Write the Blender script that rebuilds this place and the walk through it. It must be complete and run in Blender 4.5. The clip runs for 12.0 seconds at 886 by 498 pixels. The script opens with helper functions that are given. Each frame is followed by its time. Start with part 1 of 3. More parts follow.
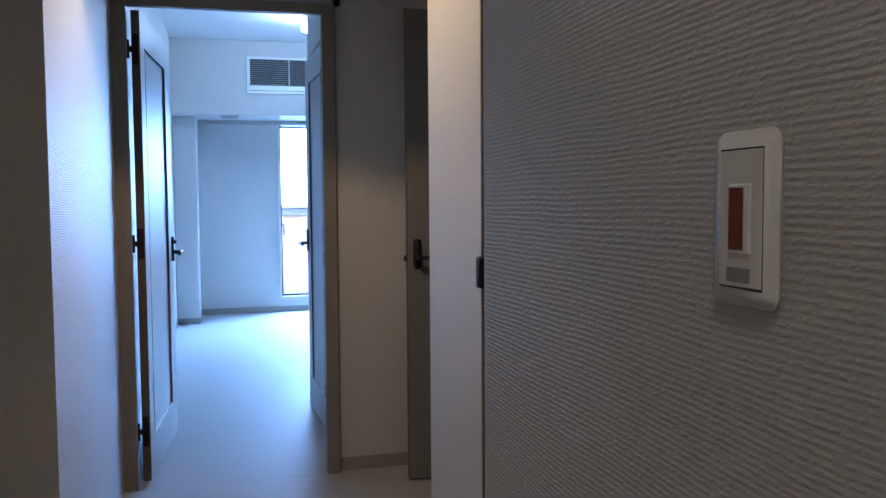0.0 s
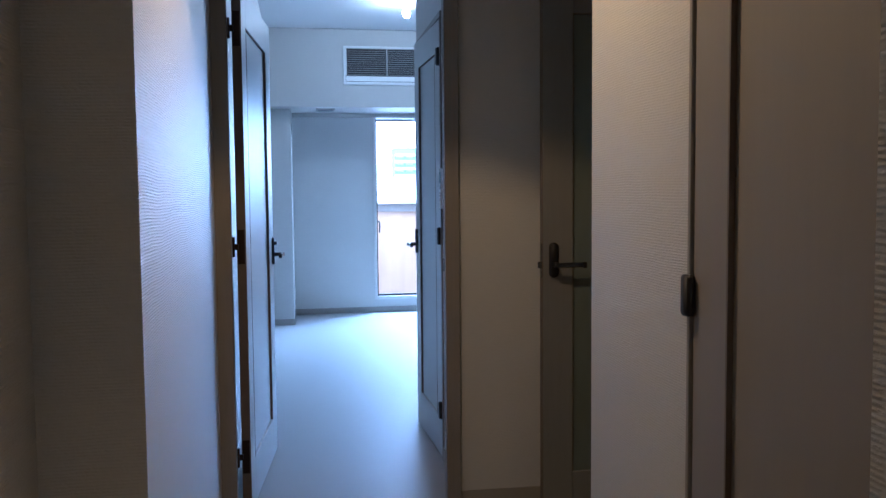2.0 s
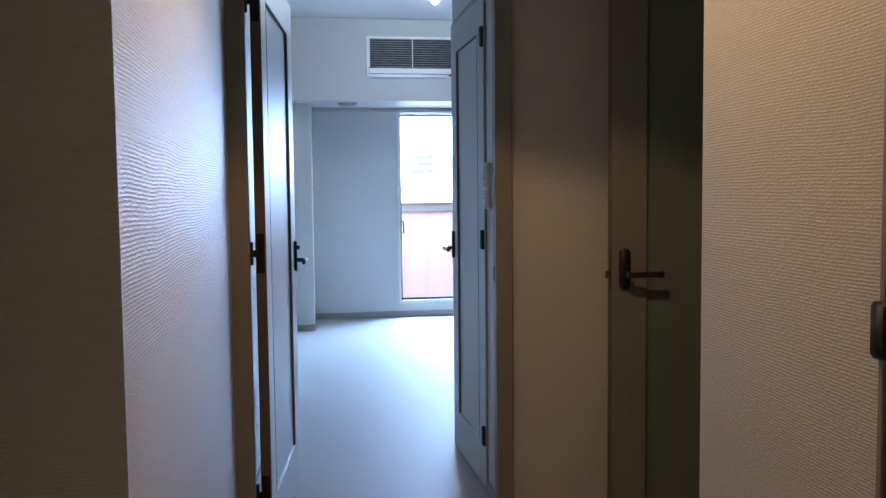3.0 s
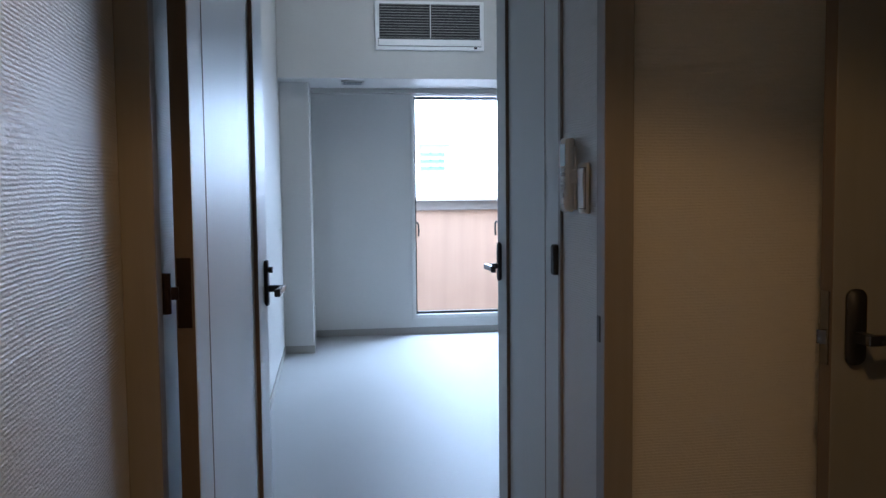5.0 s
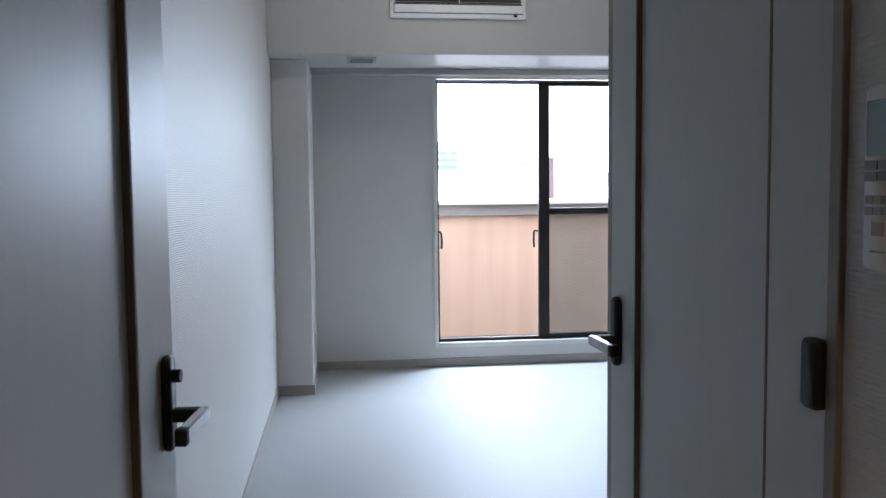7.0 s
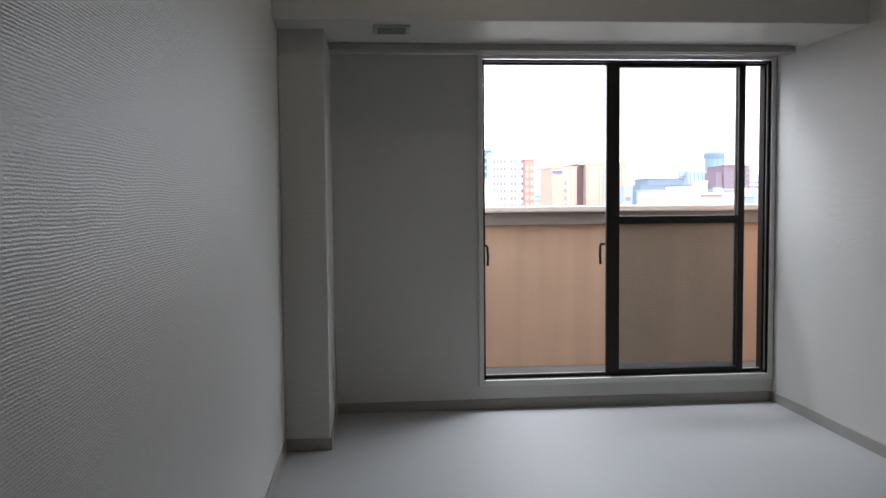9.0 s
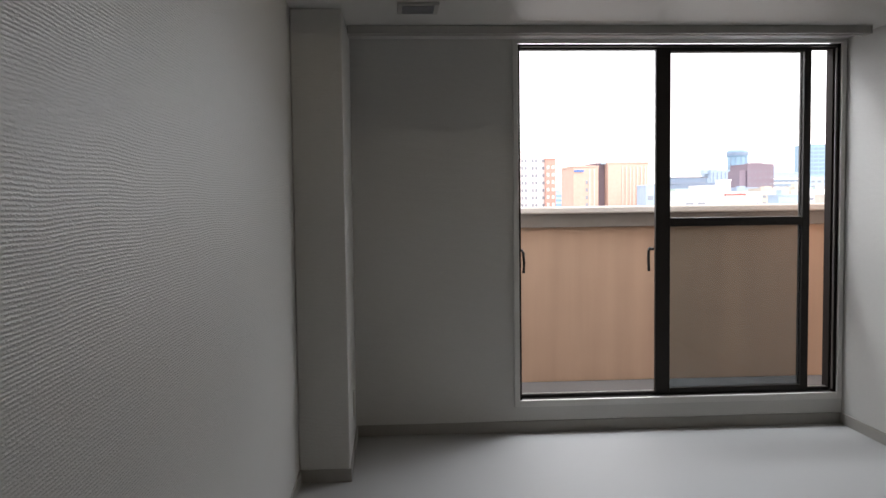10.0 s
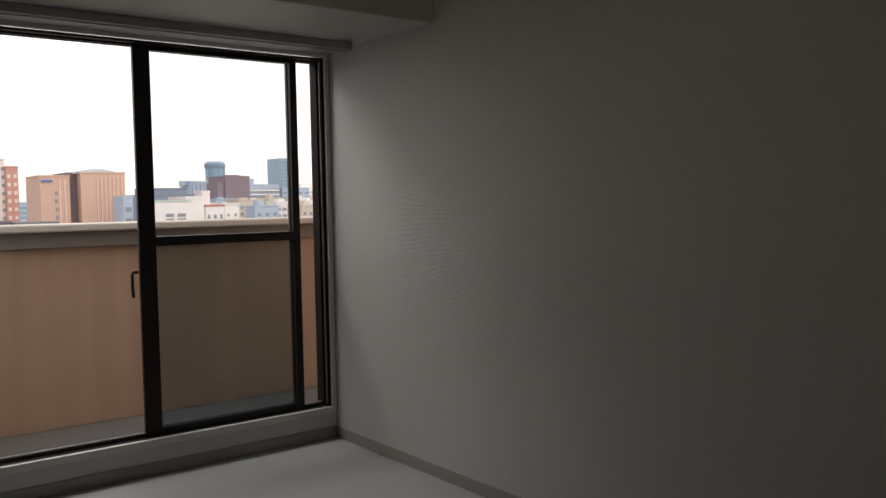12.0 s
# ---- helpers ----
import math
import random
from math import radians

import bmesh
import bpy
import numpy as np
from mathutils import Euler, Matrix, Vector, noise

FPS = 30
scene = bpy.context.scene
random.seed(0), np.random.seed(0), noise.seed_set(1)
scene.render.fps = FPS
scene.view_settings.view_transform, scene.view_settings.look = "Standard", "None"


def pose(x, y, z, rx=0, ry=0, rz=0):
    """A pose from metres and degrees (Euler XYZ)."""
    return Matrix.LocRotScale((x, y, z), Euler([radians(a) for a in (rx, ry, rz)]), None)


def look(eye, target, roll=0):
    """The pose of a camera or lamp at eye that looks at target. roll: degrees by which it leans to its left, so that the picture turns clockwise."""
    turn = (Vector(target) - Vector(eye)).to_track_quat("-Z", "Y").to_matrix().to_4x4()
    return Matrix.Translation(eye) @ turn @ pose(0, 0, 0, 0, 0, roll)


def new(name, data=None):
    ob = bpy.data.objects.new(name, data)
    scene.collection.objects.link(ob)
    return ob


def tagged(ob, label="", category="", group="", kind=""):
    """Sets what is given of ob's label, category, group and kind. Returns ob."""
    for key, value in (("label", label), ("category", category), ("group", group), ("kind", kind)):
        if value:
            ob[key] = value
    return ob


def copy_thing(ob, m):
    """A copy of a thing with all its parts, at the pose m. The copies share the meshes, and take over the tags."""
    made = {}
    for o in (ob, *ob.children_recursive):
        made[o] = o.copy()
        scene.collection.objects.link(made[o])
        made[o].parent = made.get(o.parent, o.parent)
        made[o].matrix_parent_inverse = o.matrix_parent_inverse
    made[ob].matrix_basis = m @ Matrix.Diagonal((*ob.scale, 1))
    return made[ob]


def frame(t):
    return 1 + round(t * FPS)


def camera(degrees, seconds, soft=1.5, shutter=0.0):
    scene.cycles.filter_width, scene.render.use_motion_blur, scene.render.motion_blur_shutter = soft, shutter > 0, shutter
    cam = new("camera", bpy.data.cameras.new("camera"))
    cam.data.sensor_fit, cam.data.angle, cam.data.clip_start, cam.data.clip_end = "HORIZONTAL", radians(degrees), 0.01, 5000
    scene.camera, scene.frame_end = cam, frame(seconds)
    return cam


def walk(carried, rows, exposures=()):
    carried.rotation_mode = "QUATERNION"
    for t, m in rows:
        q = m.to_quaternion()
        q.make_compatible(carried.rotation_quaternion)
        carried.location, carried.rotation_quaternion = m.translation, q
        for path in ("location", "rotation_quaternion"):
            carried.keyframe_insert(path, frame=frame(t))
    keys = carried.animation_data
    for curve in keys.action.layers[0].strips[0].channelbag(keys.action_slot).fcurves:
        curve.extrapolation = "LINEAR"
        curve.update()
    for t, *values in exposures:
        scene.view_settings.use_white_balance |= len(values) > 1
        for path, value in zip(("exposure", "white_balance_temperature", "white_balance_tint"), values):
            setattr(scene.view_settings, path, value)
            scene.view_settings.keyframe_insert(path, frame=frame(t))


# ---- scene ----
cam = camera(55.3, 12.0)
PATH = [
    (0, (0.406, -0.493, 1.234), (0.921, 1.436, 1.116), -0.4),
    (0.5, (0.367, -0.43, 1.246), (0.792, 1.521, 1.123), -0.6),
    (1, (0.322, -0.363, 1.236), (0.711, 1.595, 1.115), -0.5),
    (1.5, (0.324, -0.161, 1.248), (0.683, 1.802, 1.122), -0.5),
    (2, (0.325, 0.035, 1.244), (0.649, 2.004, 1.116), -0.5),
    (2.5, (0.301, 0.255, 1.233), (0.601, 2.229, 1.105), -0.5),
    (3, (0.284, 0.493, 1.242), (0.571, 2.468, 1.112), -0.6),
    (3.2, (0.301, 0.614, 1.247), (0.585, 2.589, 1.113), -0.3),
    (4.8, (0.353, 1.616, 1.228), (0.619, 3.594, 1.098), -0.5),
    (5, (0.358, 1.744, 1.235), (0.623, 3.722, 1.099), -0.6),
    (5.2, (0.368, 1.869, 1.256), (0.629, 3.847, 1.118), -0.4),
    (5.5, (0.38, 2.077, 1.249), (0.633, 4.057, 1.113), -0.5),
    (6, (0.379, 2.422, 1.26), (0.621, 4.403, 1.122), -0.6),
    (6.5, (0.399, 2.728, 1.256), (0.634, 4.709, 1.12), -0.7),
    (6.7, (0.405, 2.844, 1.265), (0.642, 4.825, 1.127), -0.6),
    (8.3, (0.464, 3.7, 1.243), (0.675, 5.685, 1.119), -0.5),
    (8.5, (0.466, 3.819, 1.24), (0.668, 5.805, 1.121), -0.5),
    (9, (0.438, 4.102, 1.247), (0.607, 6.092, 1.127), -0.5),
    (9.5, (0.424, 4.362, 1.255), (0.555, 6.354, 1.133), -0.6),
    (10, (0.424, 4.584, 1.251), (0.544, 6.577, 1.131), -0.7),
    (10.5, (0.472, 4.742, 1.265), (0.599, 6.734, 1.146), -0.7),
    (11, (0.523, 4.819, 1.263), (0.853, 6.788, 1.15), -0.8),
    (11.3, (0.536, 4.876, 1.266), (1.148, 6.777, 1.154), -0.9),
    (11.5, (0.536, 4.932, 1.268), (1.357, 6.752, 1.156), -0.8),
    (11.9, (0.536, 4.979, 1.271), (1.688, 6.609, 1.16), -1.1),
    (12, (0.542, 5.012, 1.273), (1.76, 6.595, 1.161), -1.0),
]
EXPOSURES = [(0.0, 3.68, 3800, 8), (1.0, 3.62, 3850, 8), (1.5, 3.45, 3900, 8), (2.0, 3.40, 4000, 8), (2.5, 3.60, 4200, 9), (3.2, 3.32, 4600, 9), (5.0, 2.95, 4900, 8), (6.0, 2.98, 5250, 9), (6.5, 2.95, 5400, 10), (8.5, 1.88, 6250, 12), (9.0, 1.45, 6500, 13), (9.5, 1.30, 6750, 14), (10.5, 1.42, 6950, 14), (11.0, 1.45, 7150, 15), (11.5, 0.30, 7400, 15), (12.0, 0.12, 7500, 15)]
walk(cam, [(t, look(eye, target, roll)) for t, eye, target, roll in PATH], EXPOSURES)
HALL_POWER, BULB_POWER, DAY_POWER, SKY_POWER = 3.5, 0.27, 2.8, 14.0

# ---- world, sun and lamps ----
SUN_AZ, SUN_EL = 140.0, 50.0
world = bpy.data.worlds.new("sky")
scene.world = world
world.use_nodes = True
wn = world.node_tree
sky = wn.nodes.new("ShaderNodeTexSky")
sky.sky_type, sky.sun_disc = "NISHITA", False
sky.sun_elevation, sky.sun_rotation = radians(SUN_EL), radians(SUN_AZ)
sky.air_density, sky.dust_density, sky.ozone_density = 1.0, 2.0, 1.0
# thin white overcast in front of the clear sky
haze = wn.nodes.new("ShaderNodeMix")
haze.data_type = "RGBA"
haze.inputs["Factor"].default_value = 0.75
haze.inputs["B"].default_value = (9.0, 9.15, 9.5, 1)
wn.nodes["Background"].inputs["Strength"].default_value = 0.15
wn.links.new(sky.outputs["Color"], haze.inputs["A"])
wn.links.new(haze.outputs["Result"], wn.nodes["Background"].inputs["Color"])


def lamp(name, kind, m, power, colour, **more):
    data = bpy.data.lights.new(name, kind)
    data.energy, data.color = power, colour
    if kind == "SUN":
        data.angle = more["angle"]
    if kind == "SPOT":
        data.spot_size, data.spot_blend, data.shadow_soft_size = more["size"], more["blend"], more["radius"]
    if kind == "POINT":
        data.shadow_soft_size = more["radius"]
    if kind == "AREA":
        data.shape, data.size, data.size_y = "RECTANGLE", more["wide"], more["high"]
    ob = new(name, data)
    ob.matrix_world = m
    return ob


az, el = radians(SUN_AZ), radians(SUN_EL)
sun_way = Vector((math.sin(az) * math.cos(el), math.cos(az) * math.cos(el), math.sin(el)))
lamp("sun", "SUN", look(tuple(sun_way * 20), (0, 0, 0)), 0.95, (1.0, 0.95, 0.88), angle=radians(10))
# sky light that falls through the window's opening, from high on the brighter side
day = lamp("window_daylight", "AREA", look((2.15, 9.40, 1.80), (1.00, 7.40, 0.55)), DAY_POWER, (0.80, 0.90, 1.0), wide=1.5, high=0.85)
high = lamp("window_high_sky", "AREA", look((1.75, 9.75, 2.60), (2.05, 8.45, 0.30)), SKY_POWER, (0.84, 0.92, 1.0), wide=1.6, high=0.4)
day.data.spread, high.data.spread = radians(74), radians(120)
# recessed downlight of the hall, bare bulb of the room
lamp("hall_downlight_glow", "SPOT", look((0.53, 1.98, 2.235), (0.53, 1.98, 0.0)), HALL_POWER, (1.0, 0.48, 0.13), size=radians(122), blend=0.20, radius=0.04)
lamp("entry_downlight_glow", "SPOT", look((0.28, -0.78, 2.235), (0.28, -0.78, 0.0)), HALL_POWER * 0.24, (1.0, 0.48, 0.13), size=radians(128), blend=0.25, radius=0.04)
lamp("bulb_glow", "POINT", Matrix.Translation((1.168, 6.86, 2.66)), BULB_POWER, (1.0, 0.78, 0.54), radius=0.03)

# ---- materials ----


def material(name, base, rough=0.5, metal=0.0, grain=None, bump=None, spread=0.06, coat=0.0, spec=0.5):
    """grain: (x, y, z) scale of the fine variation; bump: (strength, metres, (x, y, z) scale)."""
    m = bpy.data.materials.new(name)
    m.use_nodes = True
    nt = m.node_tree
    b = nt.nodes["Principled BSDF"]
    b.inputs["Roughness"].default_value, b.inputs["Metallic"].default_value = rough, metal
    b.inputs["Coat Weight"].default_value = coat
    b.inputs["Specular IOR Level"].default_value = spec
    co = nt.nodes.new("ShaderNodeTexCoord")

    def tex(scale, detail, noise_scale=1.0):
        mp = nt.nodes.new("ShaderNodeMapping")
        mp.inputs["Scale"].default_value = scale
        nt.links.new(co.outputs["Object"], mp.inputs["Vector"])
        n = nt.nodes.new("ShaderNodeTexNoise")
        n.inputs["Scale"].default_value, n.inputs["Detail"].default_value = noise_scale, detail
        nt.links.new(mp.outputs["Vector"], n.inputs["Vector"])
        return n

    big = tex((0.9, 0.9, 0.9), 3)
    fine = tex(grain or (60, 60, 60), 4)
    mixf = nt.nodes.new("ShaderNodeMix")
    mixf.inputs["Factor"].default_value = 0.45
    nt.links.new(big.outputs["Fac"], mixf.inputs["A"])
    nt.links.new(fine.outputs["Fac"], mixf.inputs["B"])
    ramp = nt.nodes.new("ShaderNodeMapRange")
    ramp.inputs["From Min"].default_value, ramp.inputs["From Max"].default_value = 0.3, 0.7
    nt.links.new(mixf.outputs["Result"], ramp.inputs["Value"])
    mix = nt.nodes.new("ShaderNodeMix")
    mix.data_type = "RGBA"
    lo, hi = 1 - spread, 1 + spread
    mix.inputs["A"].default_value = (*[min(1, c * lo) for c in base], 1)
    mix.inputs["B"].default_value = (*[min(1, c * hi) for c in base], 1)
    nt.links.new(ramp.outputs["Result"], mix.inputs["Factor"])
    nt.links.new(mix.outputs["Result"], b.inputs["Base Color"])
    rr = nt.nodes.new("ShaderNodeMapRange")
    rr.inputs["To Min"].default_value, rr.inputs["To Max"].default_value = max(0.02, rough - 0.06), min(1, rough + 0.06)
    nt.links.new(fine.outputs["Fac"], rr.inputs["Value"])
    nt.links.new(rr.outputs["Result"], b.inputs["Roughness"])
    if bump:
        strength, depth, scale = bump
        bn = nt.nodes.new("ShaderNodeBump")
        bn.inputs["Strength"].default_value, bn.inputs["Distance"].default_value = strength, depth
        relief = tex(scale, 3)
        nt.links.new(relief.outputs["Fac"], bn.inputs["Height"])
        nt.links.new(bn.outputs["Normal"], b.inputs["Normal"])
    return m


WALLPAPER = material("white_rippled_wallpaper", (0.57, 0.56, 0.535), 0.40, grain=(30, 30, 160), spread=0.045, spec=0.5)


def ripple(m, period, strength, depth):
    """Fine level ripples, a little wavy and broken, pressed into the material m."""
    nt = m.node_tree
    co = nt.nodes.new("ShaderNodeTexCoord")
    mp = nt.nodes.new("ShaderNodeMapping")
    mp.inputs["Scale"].default_value = (0.45, 0.45, 1.0)
    nt.links.new(co.outputs["Object"], mp.inputs["Vector"])
    wave = nt.nodes.new("ShaderNodeTexWave")
    wave.wave_type, wave.bands_direction = "BANDS", "Z"
    wave.inputs["Scale"].default_value = 0.314 / period
    wave.inputs["Distortion"].default_value = 11.0
    wave.inputs["Detail"].default_value = 2.5
    wave.inputs["Detail Scale"].default_value = 0.11
    nt.links.new(mp.outputs["Vector"], wave.inputs["Vector"])
    fleck = nt.nodes.new("ShaderNodeTexNoise")
    fleck.inputs["Scale"].default_value, fleck.inputs["Detail"].default_value = 150.0, 2.0
    nt.links.new(co.outputs["Object"], fleck.inputs["Vector"])
    mul = nt.nodes.new("ShaderNodeMath")
    mul.operation = "MULTIPLY"
    nt.links.new(wave.outputs["Fac"], mul.inputs[0])
    cut = nt.nodes.new("ShaderNodeMapRange")
    cut.inputs["From Min"].default_value, cut.inputs["From Max"].default_value = 0.33, 0.62
    cut.inputs["To Min"].default_value = 0.15
    nt.links.new(fleck.outputs["Fac"], cut.inputs["Value"])
    nt.links.new(cut.outputs["Result"], mul.inputs[1])
    stretch = nt.nodes.new("ShaderNodeMapping")
    stretch.inputs["Scale"].default_value = (0.42 / period, 0.42 / period, 2.0 / period)
    nt.links.new(co.outputs["Object"], stretch.inputs["Vector"])
    streak = nt.nodes.new("ShaderNodeTexNoise")
    streak.inputs["Scale"].default_value, streak.inputs["Detail"].default_value = 1.0, 1.0
    nt.links.new(stretch.outputs["Vector"], streak.inputs["Vector"])
    spread_out = nt.nodes.new("ShaderNodeMapRange")
    spread_out.inputs["From Min"].default_value, spread_out.inputs["From Max"].default_value = 0.3, 0.7
    nt.links.new(streak.outputs["Fac"], spread_out.inputs["Value"])
    both = nt.nodes.new("ShaderNodeMix")
    both.inputs["Factor"].default_value = 0.34
    nt.links.new(mul.outputs["Value"], both.inputs["A"])
    nt.links.new(spread_out.outputs["Result"], both.inputs["B"])
    bn = nt.nodes.new("ShaderNodeBump")
    bn.inputs["Strength"].default_value, bn.inputs["Distance"].default_value = strength, depth
    nt.links.new(both.outputs["Result"], bn.inputs["Height"])
    nt.links.new(bn.outputs["Normal"], nt.nodes["Principled BSDF"].inputs["Normal"])


ripple(WALLPAPER, 0.0058, 0.9, 0.00110)
CEILING = material("white_ceiling_paper", (0.72, 0.71, 0.69), 0.8, bump=(0.2, 0.002, (90, 90, 90)), spread=0.03)
DOOR = material("grey_white_door_paint", (0.56, 0.58, 0.58), 0.43, grain=(70, 70, 6), bump=(0.10, 0.001, (160, 160, 9)), spread=0.04)
CLOSETDOOR = material("grey_closet_door_paint", (0.25, 0.23, 0.205), 0.5, grain=(70, 70, 6), spread=0.05)
DARKDOOR = material("dark_grey_door_laminate", (0.20, 0.195, 0.18), 0.4, grain=(70, 70, 6), spread=0.06)
GREENPANEL = material("greenish_grey_door_panel", (0.15, 0.175, 0.155), 0.3, grain=(30, 30, 6), spread=0.08)
FRAME = material("taupe_door_frame", (0.24, 0.22, 0.20), 0.42, grain=(90, 90, 6), bump=(0.08, 0.001, (140, 140, 8)), spread=0.08)
# the shade on door edges and panel steps is put into this brown
EDGE = material("shade_brown_door_edge", (0.14, 0.11, 0.085), 0.5, grain=(90, 90, 6), spread=0.12)
GROOVE = material("dark_groove", (0.05, 0.048, 0.045), 0.7)
FLOOR = material("pale_vinyl_floor", (0.36, 0.36, 0.355), 0.52, spec=0.42, grain=(4, 26, 26), bump=(0.06, 0.001, (60, 60, 60)), spread=0.035)
BASEBOARD = material("taupe_vinyl_baseboard", (0.30, 0.285, 0.26), 0.45, grain=(30, 30, 30), spread=0.05)
BLACK = material("black_metal", (0.014, 0.013, 0.013), 0.52, 0.15, spread=0.2)
HINGE = material("dark_brown_hinge_metal", (0.035, 0.022, 0.018), 0.4, 0.6, spread=0.2)
STEEL = material("dull_lever_chrome", (0.22, 0.22, 0.23), 0.25, 1.0, spread=0.05)
BRONZE = material("dark_bronze_aluminium", (0.022, 0.018, 0.016), 0.46, 0.15, spread=0.15, spec=0.35)
JAMB = material("matte_black_brown_frame", (0.020, 0.016, 0.014), 0.8, spread=0.15, spec=0.08)
SILVER = material("silver_aluminium", (0.48, 0.47, 0.45), 0.38, 0.8, spread=0.05)
RAIL = material("beige_grey_rail", (0.40, 0.385, 0.36), 0.4, spread=0.05)
CASING = material("off_white_window_casing", (0.66, 0.65, 0.62), 0.45, spread=0.04)
PLASTIC = material("ivory_plastic", (0.78, 0.77, 0.72), 0.35, spread=0.03)
WHITE_PLASTIC = material("white_plastic", (0.84, 0.84, 0.83), 0.38, spread=0.03)
GREY_PLASTIC = material("grey_plastic", (0.30, 0.31, 0.32), 0.4, spread=0.05)
LCD = material("lcd_screen", (0.30, 0.40, 0.42), 0.15, spread=0.04)
AMBER = material("amber_window", (0.16, 0.025, 0.008), 0.12, spread=0.3)
DARK = material("dark_recess", (0.02, 0.02, 0.022), 0.7)
PARAPET = material("salmon_beige_render", (0.50, 0.335, 0.235), 0.85, grain=(7, 7, 0.45), bump=(0.3, 0.0015, (70, 70, 70)), spread=0.16)
CAP = material("pale_concrete_cap", (0.62, 0.57, 0.52), 0.8, grain=(20, 20, 20), bump=(0.3, 0.002, (80, 80, 80)), spread=0.07)
BAND = material("grey_brown_coping_band", (0.26, 0.23, 0.205), 0.7, grain=(20, 20, 20), spread=0.1)
CONCRETE = material("grey_balcony_floor", (0.11, 0.105, 0.10), 0.85, grain=(20, 20, 20), bump=(0.4, 0.003, (60, 60, 60)), spread=0.12)


def glass(name, tint, rough=0.0, clear=0.93):
    m = bpy.data.materials.new(name)
    m.use_nodes = True
    nt = m.node_tree
    out = nt.nodes["Material Output"]
    nt.nodes.remove(nt.nodes["Principled BSDF"])
    tr = nt.nodes.new("ShaderNodeBsdfTransparent")
    tr.inputs["Color"].default_value = (*[clear * c for c in tint], 1)
    gl = nt.nodes.new("ShaderNodeBsdfGlossy")
    gl.inputs["Roughness"].default_value = rough
    fr = nt.nodes.new("ShaderNodeFresnel")
    fr.inputs["IOR"].default_value = 1.45
    mx = nt.nodes.new("ShaderNodeMixShader")
    nt.links.new(fr.outputs["Fac"], mx.inputs["Fac"])
    nt.links.new(tr.outputs["BSDF"], mx.inputs[1])
    nt.links.new(gl.outputs["BSDF"], mx.inputs[2])
    nt.links.new(mx.outputs["Shader"], out.inputs["Surface"])
    return m


CLEAR = glass("clear_glass", (1.0, 1.0, 1.0), clear=0.985)
TINTED = glass("grey_tinted_glass", (0.71, 0.77, 0.80))


def glow(name, colour, strength):
    m = material(name, colour, 0.3)
    b = m.node_tree.nodes["Principled BSDF"]
    b.inputs["Emission Color"].default_value = (*colour, 1)
    b.inputs["Emission Strength"].default_value = strength
    return m


BULB = glow("lit_bulb_glass", (1.0, 0.93, 0.80), 14.0)
DIFFUSER = glow("lit_downlight_lens", (1.0, 0.72, 0.42), 4.0)

# ---- mesh helpers ----


def link_bm(name, bm, mat, parent=None, label="", smooth=False):
    me = bpy.data.meshes.new(name)
    bmesh.ops.recalc_face_normals(bm, faces=bm.faces)
    bm.to_mesh(me)
    bm.free()
    me.materials.append(mat)
    if smooth:
        for p in me.polygons:
            p.use_smooth = True
    ob = new(name, me)
    if parent is not None:
        ob.parent = parent
    if label:
        tagged(ob, label)
    return ob


def part(name, bm, mat, parent, label="", smooth=False):
    return link_bm(name, bm, mat, parent, label, smooth)


def box(x0, x1, y0, y1, z0, z1, bevel=0.0, bm=None, segments=2):
    own = bm is None
    if own:
        bm = bmesh.new()
    vs = [bm.verts.new((x, y, z)) for x in (x0, x1) for y in (y0, y1) for z in (z0, z1)]
    fs = [bm.faces.new([vs[i] for i in q]) for q in ((0, 1, 3, 2), (4, 6, 7, 5), (0, 4, 5, 1), (2, 3, 7, 6), (0, 2, 6, 4), (1, 5, 7, 3))]
    bmesh.ops.recalc_face_normals(bm, faces=fs)
    if bevel:
        es = list({e for f in fs for e in f.edges})
        bmesh.ops.bevel(bm, geom=es, offset=bevel, segments=segments, affect="EDGES", profile=0.5)
    return bm


def prism(points, z0, z1, bevel=0.0):
    bm = bmesh.new()
    lo = [bm.verts.new((x, y, z0)) for x, y in points]
    hi = [bm.verts.new((x, y, z1)) for x, y in points]
    bm.faces.new(lo)
    bm.faces.new(hi)
    n = len(points)
    for i in range(n):
        bm.faces.new((lo[i], lo[(i + 1) % n], hi[(i + 1) % n], hi[i]))
    bmesh.ops.recalc_face_normals(bm, faces=bm.faces)
    if bevel:
        bmesh.ops.bevel(bm, geom=list(bm.edges), offset=bevel, segments=2, affect="EDGES")
    return bm


def rounded(w, h, r, y0, y1, n=5, bm=None, cx=0.0, cz=0.0, bevel=0.0):
    """A plate in the xz plane with rounded corners, from y0 to y1."""
    own = bm or bmesh.new()
    pts = []
    for sx, sz, a0 in ((1, 1, 0), (-1, 1, 90), (-1, -1, 180), (1, -1, 270)):
        for i in range(n + 1):
            a = radians(a0 + 90 * i / n)
            pts.append((cx + sx * (w / 2 - r) + r * math.cos(a), cz + sz * (h / 2 - r) + r * math.sin(a)))
    a = [own.verts.new((x, y0, z)) for x, z in pts]
    b = [own.verts.new((x, y1, z)) for x, z in pts]
    f0, f1 = own.faces.new(a), own.faces.new(b)
    fs = [f0, f1]
    for i in range(len(pts)):
        j = (i + 1) % len(pts)
        fs.append(own.faces.new((a[i], a[j], b[j], b[i])))
    bmesh.ops.recalc_face_normals(own, faces=fs)
    if bevel:
        es = list(f0.edges) + list(f1.edges)
        bmesh.ops.bevel(own, geom=es, offset=bevel, segments=2, affect="EDGES")
    return own


